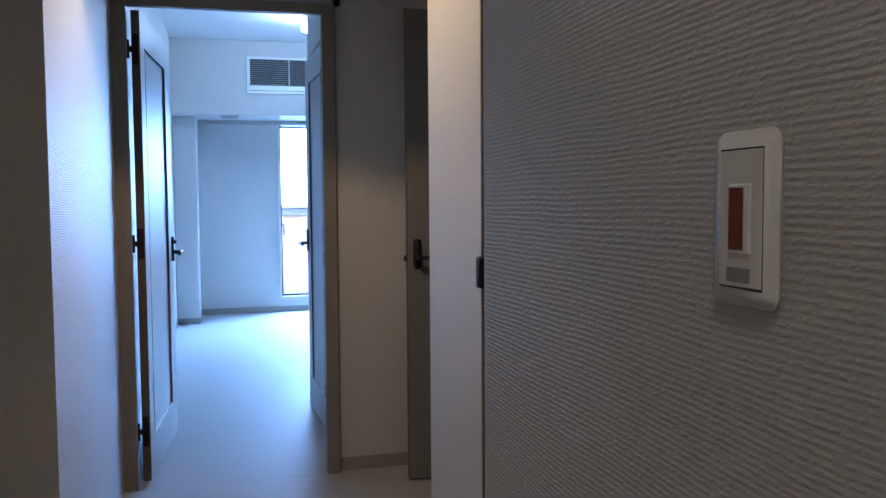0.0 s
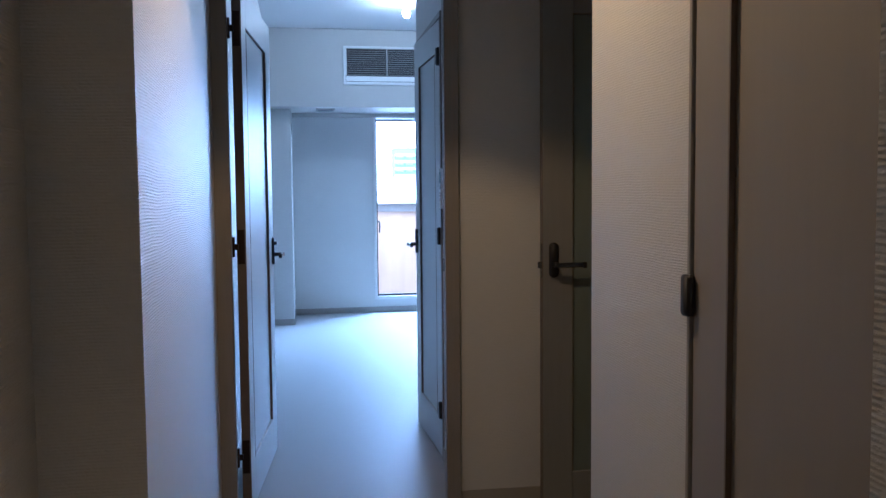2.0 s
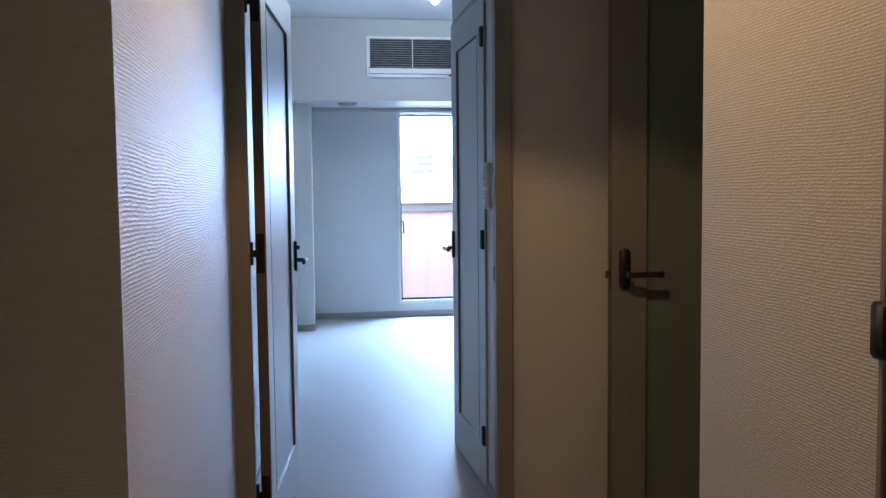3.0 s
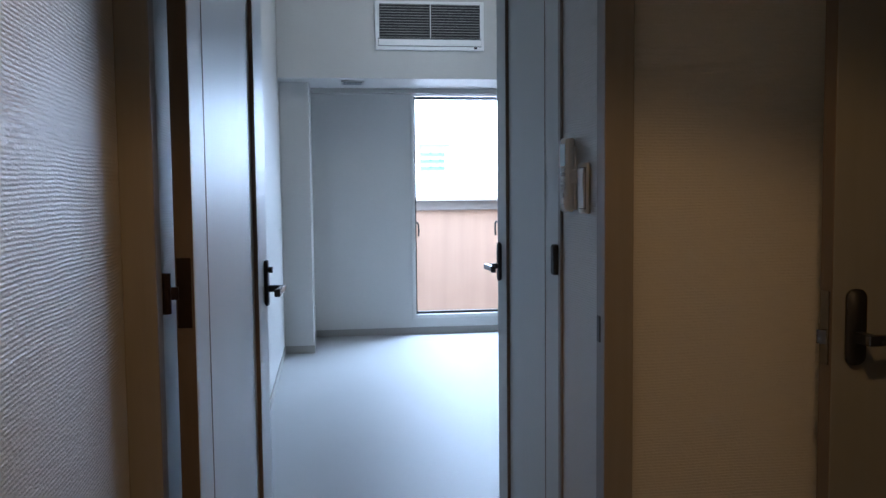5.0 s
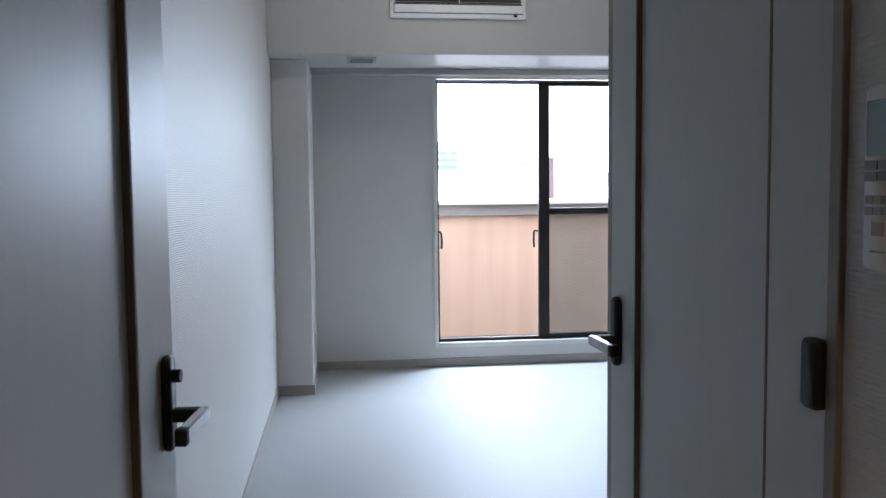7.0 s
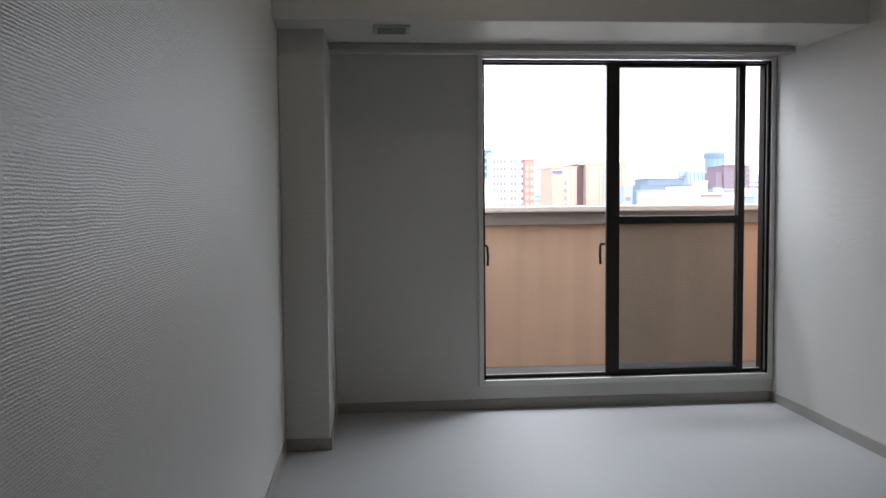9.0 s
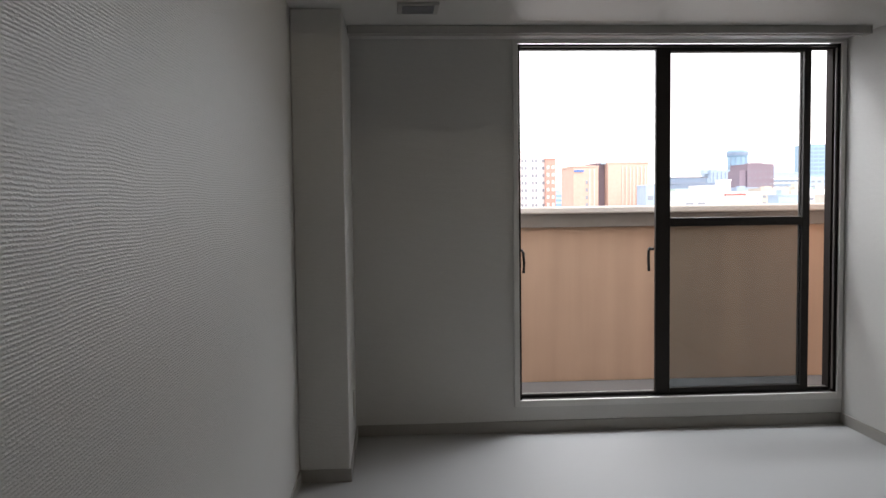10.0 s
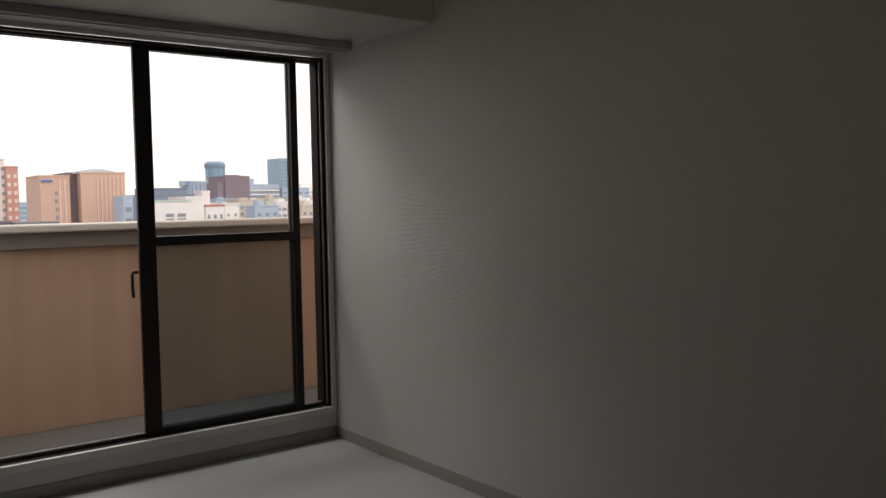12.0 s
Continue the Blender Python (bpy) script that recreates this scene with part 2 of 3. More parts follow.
def rod(path, r, n=10, bm=None):
    """A round bar along a list of points."""
    bm = bm or bmesh.new()
    rings = []
    pts = [Vector(p) for p in path]
    for i, p in enumerate(pts):
        d = (pts[min(i + 1, len(pts) - 1)] - pts[max(i - 1, 0)]).normalized()
        q = d.to_track_quat("Z", "Y").to_matrix()
        rings.append([bm.verts.new(p + q @ Vector((r * math.cos(2 * math.pi * k / n), r * math.sin(2 * math.pi * k / n), 0))) for k in range(n)])
    for a, b in zip(rings, rings[1:]):
        for k in range(n):
            bm.faces.new((a[k], a[(k + 1) % n], b[(k + 1) % n], b[k]))
    bm.faces.new(rings[0])
    bm.faces.new(rings[-1])
    return bm


def turned(profile, n=24, bm=None):
    """A body of revolution about z from (radius, z) pairs."""
    bm = bm or bmesh.new()
    rings = [[bm.verts.new((r * math.cos(2 * math.pi * k / n), r * math.sin(2 * math.pi * k / n), z)) for k in range(n)] for r, z in profile]
    for a, b in zip(rings, rings[1:]):
        for k in range(n):
            bm.faces.new((a[k], a[(k + 1) % n], b[(k + 1) % n], b[k]))
    bm.faces.new(rings[0])
    bm.faces.new(rings[-1])
    return bm


def thing(name, m, label, category, group="", kind=""):
    ob = new(name)
    ob.empty_display_size = 0.05
    ob.matrix_world = m
    return tagged(ob, label, category, group, kind)


def setting(name, bm, mat, label, category):
    return tagged(link_bm(name, bm, mat), label, category, kind="structure")


# ---- the large structure ----
W, TOP, HALL, BEAM = 2.855, 2.79, 2.25, 2.070
setting("floor", box(-0.30, W + 0.15, -1.75, 9.0, -0.06, 0.0), FLOOR, "pale grey-white vinyl sheet floor", "floor")
setting("wall_west", box(-0.15, 0.0, 3.41, 9.13, 0.0, TOP), WALLPAPER, "white wallpapered long wall with fine horizontal ripples", "wall")
setting("wall_hall_west", box(-0.27, -0.125, -1.75, 1.525, 0.0, HALL), WALLPAPER, "white wallpapered wall of the hall", "wall")
setting("wall_hall_step", prism([(-0.27, 1.525), (0.052, 1.525), (0.0, 3.262), (0.0, 3.41), (-0.27, 3.41)], 0.0, HALL), WALLPAPER, "white wallpapered wall standing forward in the hall", "wall")
setting("wall_entry_east", box(0.765, 1.18, -1.75, 0.63, 0.0, HALL), WALLPAPER, "white rippled wallpaper wall standing forward in the hall", "wall")
setting("wall_closet_side", box(1.065, 1.18, 0.63, 0.752, 0.0, HALL), WALLPAPER, "white wallpapered strip beside the closet door", "wall")
setting("wall_hall_east", box(1.065, 1.18, 1.567, 2.144, 0.0, HALL), WALLPAPER, "white rippled wallpaper wall beside the closet door", "wall")
setting("wall_above_closet", box(1.065, 1.18, 0.752, 1.567, 2.065, HALL), WALLPAPER, "white wallpapered wall above the closet door", "wall")
setting("wall_behind_closet", box(1.18, 1.22, 0.63, 1.70, 0.0, HALL), DARK, "dark inside of the closet", "wall")
setting("wall_washroom", box(0.922, 2.42, 3.30, 3.41, 0.0, HALL), WALLPAPER, "white wallpapered cross wall beside the room door", "wall")
setting("wall_hall_south", box(-0.125, 0.765, -1.75, -1.63, 0.0, HALL), WALLPAPER, "white wallpapered wall closing the hall", "wall")
setting("wall_recess_east", box(2.42, 2.54, 2.02, 3.41, 0.0, HALL), WALLPAPER, "white wallpapered wall at the end of the side recess", "wall")
setting("wall_recess_south", box(1.18, 2.42, 2.02, 2.144, 0.0, HALL), WALLPAPER, "white wallpapered wall of the side recess", "wall")
setting("wall_above_door", box(0.0, 0.955, 3.30, 3.41, 2.088, TOP), WALLPAPER, "white wallpapered wall above the room door", "wall")
setting("wall_switch", box(0.955, 1.075, 3.41, 3.862, 0.0, TOP), WALLPAPER, "white rippled wallpaper wall carrying a switch and a remote control", "wall")
setting("wall_closet_front", box(0.955, 1.075, 3.862, 4.71, 2.075, TOP), WALLPAPER, "white wallpapered wall above the side door", "wall")
setting("wall_closet_return", box(1.01, W, 4.61, 4.71, 0.0, TOP), WALLPAPER, "white wallpapered wall closing the side room", "wall")
setting("wall_closet_back", box(1.075, W, 3.41, 3.47, 0.0, TOP), WALLPAPER, "white wallpapered back wall of the side room", "wall")
setting("wall_east", box(W, W + 0.15, 3.41, 9.13, 0.0, TOP), WALLPAPER, "white wallpapered wall beside the window", "wall")
setting("pillar", box(0.0, 0.222, 8.29, 9.0, 0.0, BEAM, 0.006), WALLPAPER, "white wallpapered square pillar in the corner", "pillar")
setting("beam", box(0.0, W, 8.06, 9.13, BEAM, TOP, 0.006), WALLPAPER, "white wallpapered deep ceiling beam over the window", "beam")
# window wall round the opening
WX0, WX1, WZ0, WZ1 = 1.09, 2.825, 0.165, 2.047
setting("wall_north_left", box(0.0, WX0, 9.0, 9.13, 0.0, BEAM), WALLPAPER, "white wallpapered window wall", "wall")
setting("wall_north_right", box(WX1, W, 9.0, 9.13, 0.0, BEAM), WALLPAPER, "narrow white wall strip beside the window", "wall")
setting("wall_north_sill", box(WX0, WX1, 9.0, 9.13, 0.0, WZ0), WALLPAPER, "low white wall under the window", "wall")
setting("ceiling", box(0.0, W, 3.41, 8.06, TOP, TOP + 0.1), CEILING, "white papered ceiling of the room", "ceiling")
setting("ceiling_hall", box(-0.27, 2.54, -1.75, 3.30, HALL, HALL + 0.1), CEILING, "white papered ceiling of the hall", "ceiling")

# baseboards
BH, BT = 0.060, 0.008
for n, (x0, x1, y0, y1) in {
    "baseboard_pillar": (0.0, 0.222 + BT, 8.29 - BT, 8.29), "baseboard_pillar_side": (0.222, 0.222 + BT, 8.29, 9.0),
    "baseboard_north": (0.222 + BT, W, 9.0 - BT, 9.0), "baseboard_east": (W - BT, W, 4.71, 9.0 - BT),
    "baseboard_west": (0.0, BT, 3.41, 8.29 - BT),
    "baseboard_washroom": (0.922, 2.40, 3.30 - BT, 3.30), "baseboard_switch": (0.955 - BT, 0.955, 3.41, 3.862),
    "baseboard_hall_west": (-0.125, -0.125 + BT, -1.6, 1.525 - BT), "baseboard_step": (-0.125, 0.052, 1.525 - BT, 1.525), "baseboard_hall_east": (0.765 - BT, 0.765, -1.6, 0.63),
    "baseboard_hall_east_far": (1.065 - BT, 1.065, 1.570, 2.144),
}.items():
    setting(n, box(x0, x1, y0, y1, 0.0, BH, 0.002), BASEBOARD, "low taupe vinyl baseboard", "baseboard")

# ---- doors ----
def hinge(parent, z, x=0.0, y=0.0, wide=0.034, high=0.095):
    """A covered barrel hinge that stands on the +y side of the leaf's edge."""
    bm = rounded(wide, high, 0.008, y, y + 0.016, cx=x, cz=z, bevel=0.003)
    return part("hinge", bm, BLACK, parent, "black capped hinge", True)


def lever(parent, x, z, way, face, out, turn=False):
    """Back plate and lever on the face y = face; out is +1 or -1, way the sense of x in which the lever points."""
    bm = rounded(0.036, 0.130, 0.016, face, face + out * 0.010, cx=x, cz=z - 0.009, bevel=0.002)
    plate = part("back_plate", bm, BLACK, parent, "black lever plate", True)
    if turn:
        part("thumb_turn", rod([(x, face + out * 0.010, z + 0.028), (x, face + out * 0.022, z + 0.028)], 0.009), BLACK, plate)
    a, b = face + out * 0.010, face + out * 0.046
    zc = z - 0.025
    neck = part("lever_neck", box(x - 0.009, x + 0.009, min(a, b), max(a, b), zc - 0.009, zc + 0.009, 0.002), BLACK, parent, "black lever neck")
    y0, y1 = sorted((b - out * 0.003, b + out * 0.011))
    x0, x1 = sorted((x - way * 0.009, x + way * 0.098))
    part("lever_bar", box(x0, x1, y0, y1, zc - 0.009, zc + 0.009, 0.0025), STEEL, neck, "dull chrome lever bar")
    x0, x1 = sorted((x + way * 0.096, x + way * 0.112))
    part("lever_end", box(x0, x1, y0 - 0.0008, y1 + 0.0008, zc - 0.0115, zc + 0.0105, 0.003), BLACK, neck, "black lever end")


def door_leaf(name, m, width, height, label, skin=DOOR, inset=DOOR, edge=EDGE, stile=0.115, latch=0.115, grip=1.007, turn=False):
    """A leaf from x = 0 (hinges) to width, 36 mm thick about y = 0, with a flush panel inside dark strips of painted
    shade and groove.
    """
    ob = thing(name, m, label, "door", kind="structure")
    t, s, r, deep = 0.018, stile, latch, 0.011
    z0, z1 = 0.008, height
    lo, hi = 0.19, height - 0.14
    part("hinge_stile", box(0.0, s, -t, t, z0, z1, 0.002), skin, ob)
    part("latch_stile", box(width - r, width, -t, t, z0, z1, 0.002), skin, ob)
    part("top_rail", box(s, width - r, -t, t, hi, z1, 0.002), skin, ob)
    part("bottom_rail", box(s, width - r, -t, t, z0, lo, 0.002), skin, ob)
    part("panel", box(s - 0.004, width - r + 0.004, -t + deep, t - deep, lo - 0.004, hi + 0.004), inset, ob)
    # dark strips paint the shaded panel steps and the groove beside the hinges
    for side in (1, -1):
        y0, y1 = sorted((side * (t - deep), side * (t - 0.001)))
        part("shade_groove_line", box(width - r - 0.0025, width - r, y0, y1, lo, hi), edge, ob, "dark strip painting panel shade and groove line")
        part("shade_groove_line", box(s - 0.005, s + 0.0005, *sorted((side * (t - deep), side * (t + 0.0008))), lo, hi), edge, ob, "dark strip painting panel shade and groove line")
        part("shade_groove_line", box(s + 0.008, width - r - 0.0025, y0, y1, hi - 0.0025, hi), edge, ob, "dark strip painting panel shade and groove line")
    # leaf edges are browned for the shade they stand in
    part("hinge_edge", box(-0.0015, 0.0, -t + 0.001, t - 0.001, z0, z1), edge, ob, "door edge browned for its shade")
    part("latch_edge", box(width, width + 0.0015, -t + 0.001, t - 0.001, z0, z1), edge, ob, "door edge browned for its shade")
    face = part("latch_face", box(width + 0.0015, width + 0.004, -0.012, 0.012, grip - 0.075, grip + 0.052, 0.0008), STEEL, ob, "steel latch plate")
    part("latch_bolt", prism([(width + 0.004, -0.007), (width + 0.013, -0.007), (width + 0.004, 0.007)], grip - 0.040, grip - 0.016), STEEL, face, "steel latch bolt")
    for side in (1, -1):
        lever(ob, width - 0.040, grip, -1, side * t, side, turn)
    return ob


def side_pose(x0, y0, x1, y1):
    a = math.degrees(math.atan2(y1 - y0, x1 - x0))
    return pose(x0, y0, 0, 0, 0, a)


# room door, open along the long wall
d = door_leaf("door_1", side_pose(0.087, 3.372, 0.160, 4.209), 0.840, 2.045, "grey-white panelled room door standing open", latch=0.145, grip=0.991, turn=True)
for z in (1.88, 1.05, 0.227):
    leaf_plate = part("hinge", box(-0.005, -0.0015, -0.013, 0.014, z - 0.066, z + 0.066, 0.001), HINGE, d, "dark brown butt hinge")
    part("hinge_barrel", rod([(-0.010, 0.032, z - 0.038), (-0.010, 0.032, z + 0.038)], 0.009), HINGE, leaf_plate)
    part("hinge_arm", box(-0.010, -0.004, 0.010, 0.030, z - 0.012, z + 0.012, 0.001), HINGE, leaf_plate)
# side door, ajar
d = door_leaf("door_2", side_pose(0.970, 3.888, 0.943, 4.572), 0.684, 2.045, "grey-white panelled side door standing slightly ajar", stile=0.130)
for z in (1.875, 1.053, 0.234):
    hinge(d, z, 0.012, 0.018, high=0.080)
# washroom door, folded back against the cross wall
d = door_leaf("door_3", side_pose(1.90, 3.084, 1.20, 3.084), 0.70, 2.045, "dark grey washroom door with a greenish panel, folded back against the wall", DARKDOOR, GREENPANEL)

# ---- door frames ----


def door_frame(name, label, pieces):
    ob = thing(name, Matrix.Identity(4), label, "door frame", kind="structure")
    for n, (x0, x1, y0, y1, z0, z1) in pieces:
        part(n, box(x0, x1, y0, y1, z0, z1, 0.002), FRAME, ob)
    return ob


fr = door_frame("door_frame_1", "dark taupe painted frame of the room door", [
    ("jamb", (0.0, 0.058, 3.262, 3.31, 0.0, 2.045)), ("jamb", (0.865, 0.922, 3.262, 3.31, 0.0, 2.045)), ("head", (0.0, 0.922, 3.262, 3.31, 2.045, 2.090))])
part("strike_plate", box(0.863, 0.865, 3.284, 3.302, 0.945, 0.995, 0.0005), HINGE, fr, "dark strike plate")
part("back_jamb", box(0.0, 0.014, 3.31, 3.41, 0.0, 2.045, 0.001), FRAME, fr)
door_frame("door_frame_2", "taupe painted frame of the side door", [
    ("jamb", (0.947, 1.075, 3.862, 3.884, 0.0, 2.05)), ("jamb", (0.962, 1.01, 4.580, 4.71, 0.0, 2.05)), ("head", (0.947, 1.075, 3.862, 4.71, 2.05, 2.075))])
setting("threshold", box(0.058, 0.865, 3.265, 3.31, 0.0, 0.0006, 0.0002), FLOOR, "pale threshold strip in the room doorway", "threshold")

# closet door, closed in the hall wall
d = door_leaf("door_4", side_pose(1.079, 1.550, 1.079, 0.770), 0.78, 2.045, "smooth grey panelled closet door closed in the hall wall", CLOSETDOOR, CLOSETDOOR, stile=0.133, latch=0.133)
for z in (1.87, 1.047, 0.22):
    hinge(d, z, -0.004, -0.036, high=0.080)
door_frame("door_frame_4", "thin pale taupe frame round the closet door", [
    ("jamb", (1.055, 1.099, 1.555, 1.567, 0.0, 2.05)), ("jamb", (1.055, 1.099, 0.752, 0.767, 0.0, 2.05)), ("head", (1.055, 1.099, 0.752, 1.567, 2.05, 2.065))])

# ---- window ----
win = thing("window_1", Matrix.Identity(4), "dark bronze sliding balcony window, slid open on one side", "window", kind="structure")
CW = 0.028
for n, (x0, x1, z0, z1) in {"casing_left": (WX0 - CW, WX0, WZ0 - CW, WZ1), "casing_right": (WX1, W - 0.004, WZ0 - CW, WZ1), "casing_top": (WX0 - CW, W - 0.004, WZ1, BEAM - 0.002), "casing_bottom": (WX0, WX1, WZ0 - CW, WZ0)}.items():
    part("casing", box(x0, x1, 8.985, 9.0, z0, z1, 0.002), CASING, win, "off-white window casing")
part("window_sill", box(WX0, WX1, 8.985, 9.010, WZ0, WZ0 + 0.006, 0.001), CASING, win, "off-white inner sill")
part("track_bed", box(WX0, WX1, 9.010, 9.10, WZ0, WZ0 + 0.004, 0.001), BRONZE, win, "dark bronze track bed")
for y in (9.058, 9.086):
    part("track", box(WX0, WX1, y, y + 0.012, WZ0, WZ0 + 0.022, 0.001), SILVER if y > 9.07 else BRONZE, win, "aluminium track")
    part("track", box(WX0, WX1, y, y + 0.012, WZ1 - 0.02, WZ1, 0.001), BRONZE, win, "dark upper track")
part("window_frame", box(WX0, WX0 + 0.012, 9.002, 9.13, WZ0, WZ1, 0.001), JAMB, win)
part("window_frame", box(WX1 - 0.012, WX1, 9.002, 9.13, WZ0, WZ1, 0.001), JAMB, win)
for y in (9.012, 9.045):
    part("frame_rib", box(WX1 - 0.020, WX1 - 0.012, y, y + 0.006, WZ0 + 0.022, WZ1 - 0.02, 0.001), JAMB if y > 9.03 else FRAME, win)
part("window_frame", box(WX0, WX1, 9.10, 9.13, WZ0, WZ0 + 0.018, 0.001), BRONZE, win)
part("window_frame", box(WX0 + 0.012, WX1 - 0.012, 9.10, 9.13, WZ1 - 0.016, WZ1, 0.001), BRONZE, win)
part("window_frame", box(WX0 + 0.012, WX1 - 0.012, 9.012, 9.050, WZ1 - 0.012, WZ1, 0.001), BRONZE, win)
for k, (y0, y1, x0, x1) in enumerate(((9.052, 9.076, 1.840, 2.692), (9.080, 9.100, 1.850, 2.687))):
    s = part("sash", box(x0, x0 + (0.080 if k == 0 else 0.06), y0, y1, WZ0 + 0.010, WZ1 - 0.006, 0.002), BRONZE, win, "dark bronze sash")
    part("stile", box(x1 - 0.040, x1, y0, y1, WZ0 + 0.010, WZ1 - 0.006, 0.002), BRONZE, s)
    part("top_rail", box(x0 + 0.080, x1 - 0.04, y0, y1, WZ1 - 0.034, WZ1 - 0.006, 0.002), BRONZE, s)
    part("bottom_rail", box(x0 + 0.080, x1 - 0.04, y0, y1, WZ0 + 0.010, WZ0 + 0.040, 0.002), BRONZE, s)
    part("middle_rail", box(x0 + 0.080, x1 - 0.04, y0, y1, 1.084, 1.129, 0.002), BRONZE, s)
    if k == 0:
        for n, g, z0, z1 in (("upper_pane", CLEAR, 1.129, WZ1 - 0.034), ("lower_pane", TINTED, WZ0 + 0.04, 1.084)):
            p = part(n, box(x0 + 0.080, x1 - 0.04, y0 + 0.012, y0 + 0.017, z0, z1), g, s, "clear glass pane" if g is CLEAR else "grey tinted glass pane")
            p.visible_shadow = False
for x in (WX0 + 0.022, 1.840 - 0.022):
    side = 1 if x < 1.5 else -1
    bm = rod([(x - side * 0.018, 9.075, 0.963), (x + side * 0.006, 9.072, 0.965), (x + side * 0.012, 9.066, 0.953), (x + side * 0.015, 9.06, 0.90), (x + side * 0.012, 9.058, 0.845)], 0.008, 8)
    part("pull_handle", bm, BLACK, win, "black hooked pull handle", True)
part("lock_plate", box(WX0 + 0.010, WX0 + 0.014, 9.06, 9.09, 0.86, 0.97, 0.001), BLACK, win)

# curtain rail under the beam
rail = thing("curtain_rail", Matrix.Identity(4), "double taupe curtain rail fixed under the beam", "curtain rail")
for y in (8.635, 8.690):
    part("track", box(0.235, 2.775, y, y + 0.022, 2.030, BEAM - 0.002, 0.004), RAIL, rail)
for x in (0.30, 1.10, 1.95, 2.72):
    part("bracket", box(x, x + 0.03, 8.630, 8.720, BEAM - 0.0035, BEAM, 0.001), SILVER, rail)
for x in (0.229, 2.775):
    part("end_cap", box(x, x + 0.006, 8.630, 8.717, 2.028, BEAM - 0.002, 0.002), RAIL, rail)

# ---- balcony ----
setting("balcony_floor", box(-4.0, 7.0, 9.13, 10.36, -0.12, 0.0), CONCRETE, "grey concrete balcony floor", "balcony floor")
setting("balcony_parapet", box(-4.0, 7.0, 10.20, 10.36, 0.0, 1.046, 0.004), PARAPET, "salmon-beige rendered balcony parapet with faint streaks", "parapet")
setting("balcony_cap", box(-4.0, 7.0, 10.14, 10.44, 1.137, 1.183, 0.010), CAP, "pale concrete coping on the parapet", "coping")
setting("balcony_cap_band", box(-4.0, 7.0, 10.175, 10.38, 1.046, 1.137, 0.004), BAND, "grey-brown band under the coping", "coping")
setting("facade_west", box(-4.0, -0.15, 9.0, 9.13, -0.12, 3.0), PARAPET, "salmon-beige rendered house front", "wall")
setting("facade_east", box(W + 0.15, 7.0, 9.0, 9.13, -0.12, 3.0), PARAPET, "salmon-beige rendered house front", "wall")
setting("facade_top", box(-4.0, 7.0, 9.0, 9.13, TOP + 0.1, 3.0), PARAPET, "salmon-beige rendered house front", "wall")
setting("roof", box(-0.15, W + 0.15, 3.41, 9.0, TOP + 0.1, 3.0), CONCRETE, "flat concrete roof slab", "roof")

# ---- fixtures of the room ----
AX0, AX1, AZ0, AZ1, AY = 0.717, 1.524, 2.277, 2.632, 8.020
ac = thing("air_conditioner", Matrix.Identity(4), "white built-in air conditioner with a dark slatted grille", "air conditioner")
part("surround", box(AX0, AX1, AY + 0.012, 8.06, AZ0, AZ1, 0.004), WHITE_PLASTIC, ac)
grille = part("recess", box(AX0 + 0.025, AX1 - 0.025, AY + 0.009, AY + 0.012, AZ0 + 0.084, AZ1 - 0.022), DARK, ac, "dark grille opening")
part("flap", box(AX0 + 0.022, AX1 - 0.022, AY, AY + 0.012, AZ0 + 0.030, AZ0 + 0.076, 0.003), WHITE_PLASTIC, ac, "white air flap")
part("flap_gap", box(AX0 + 0.020, AX1 - 0.020, AY + 0.0095, AY + 0.0122, AZ0 + 0.026, AZ0 + 0.082), DARK, ac)
part("lamp_window", box(AX1 - 0.075, AX1 - 0.052, AY + 0.009, AY + 0.0122, AZ0 + 0.010, AZ0 + 0.024), DARK, ac, "small black receiver window")
n = 13
for i in range(n):
    z = AZ0 + 0.090 + i * (AZ1 - AZ0 - 0.118) / (n - 1)
    part("slat", box(AX0 + 0.027, AX1 - 0.027, AY + 0.003, AY + 0.008, z, z + 0.0030, 0.0008), RAIL, grille)
for x in (AX0 + 0.024, 0.5 * (AX0 + AX1), AX1 - 0.030):
    part("grille_post", box(x, x + 0.006, AY, AY + 0.010, AZ0 + 0.084, AZ1 - 0.024, 0.001), WHITE_PLASTIC, grille)

vent = thing("air_vent", pose(0.550, 8.262, BEAM), "small grey slotted air vent under the beam", "air vent")
vf = part("vent_frame", box(-0.088, 0.088, -0.095, 0.095, -0.012, 0.0, 0.003), RAIL, vent)
part("vent_opening", box(-0.068, 0.068, -0.075, 0.075, -0.0135, -0.012), DARK, vf)
for i in range(8):
    part("slat", box(-0.068, 0.068, -0.072 + i * 0.019, -0.066 + i * 0.019, -0.015, -0.0135), GREY_PLASTIC, vf)

lampo = thing("bulb_holder_light", pose(1.168, 6.86, TOP), "bare lit bulb in a white ceiling socket", "ceiling light")
part("socket", turned([(0.045, 0.0), (0.045, -0.012), (0.026, -0.02), (0.022, -0.048), (0.016, -0.05)]), WHITE_PLASTIC, lampo, "", True)
part("bulb", turned([(0.013, -0.045), (0.017, -0.058), (0.029, -0.080), (0.032, -0.098), (0.026, -0.118), (0.012, -0.129), (0.002, -0.131)]), BULB, lampo, "lit frosted bulb", True)
for o in lampo.children:
    o.visible_shadow = False

dl = thing("downlight", pose(0.53, 1.98, HALL), "warm recessed downlight in the hall ceiling", "ceiling light")
part("trim_ring", turned([(0.062, 0.0), (0.060, -0.005), (0.046, -0.006), (0.044, 0.0)]), WHITE_PLASTIC, dl, "", True)
part("lens", turned([(0.044, -0.001), (0.001, -0.002)]), DIFFUSER, dl, "glowing warm lens")
for o in dl.children:
    o.visible_shadow = False
copy_thing(dl, pose(0.28, -0.78, HALL))


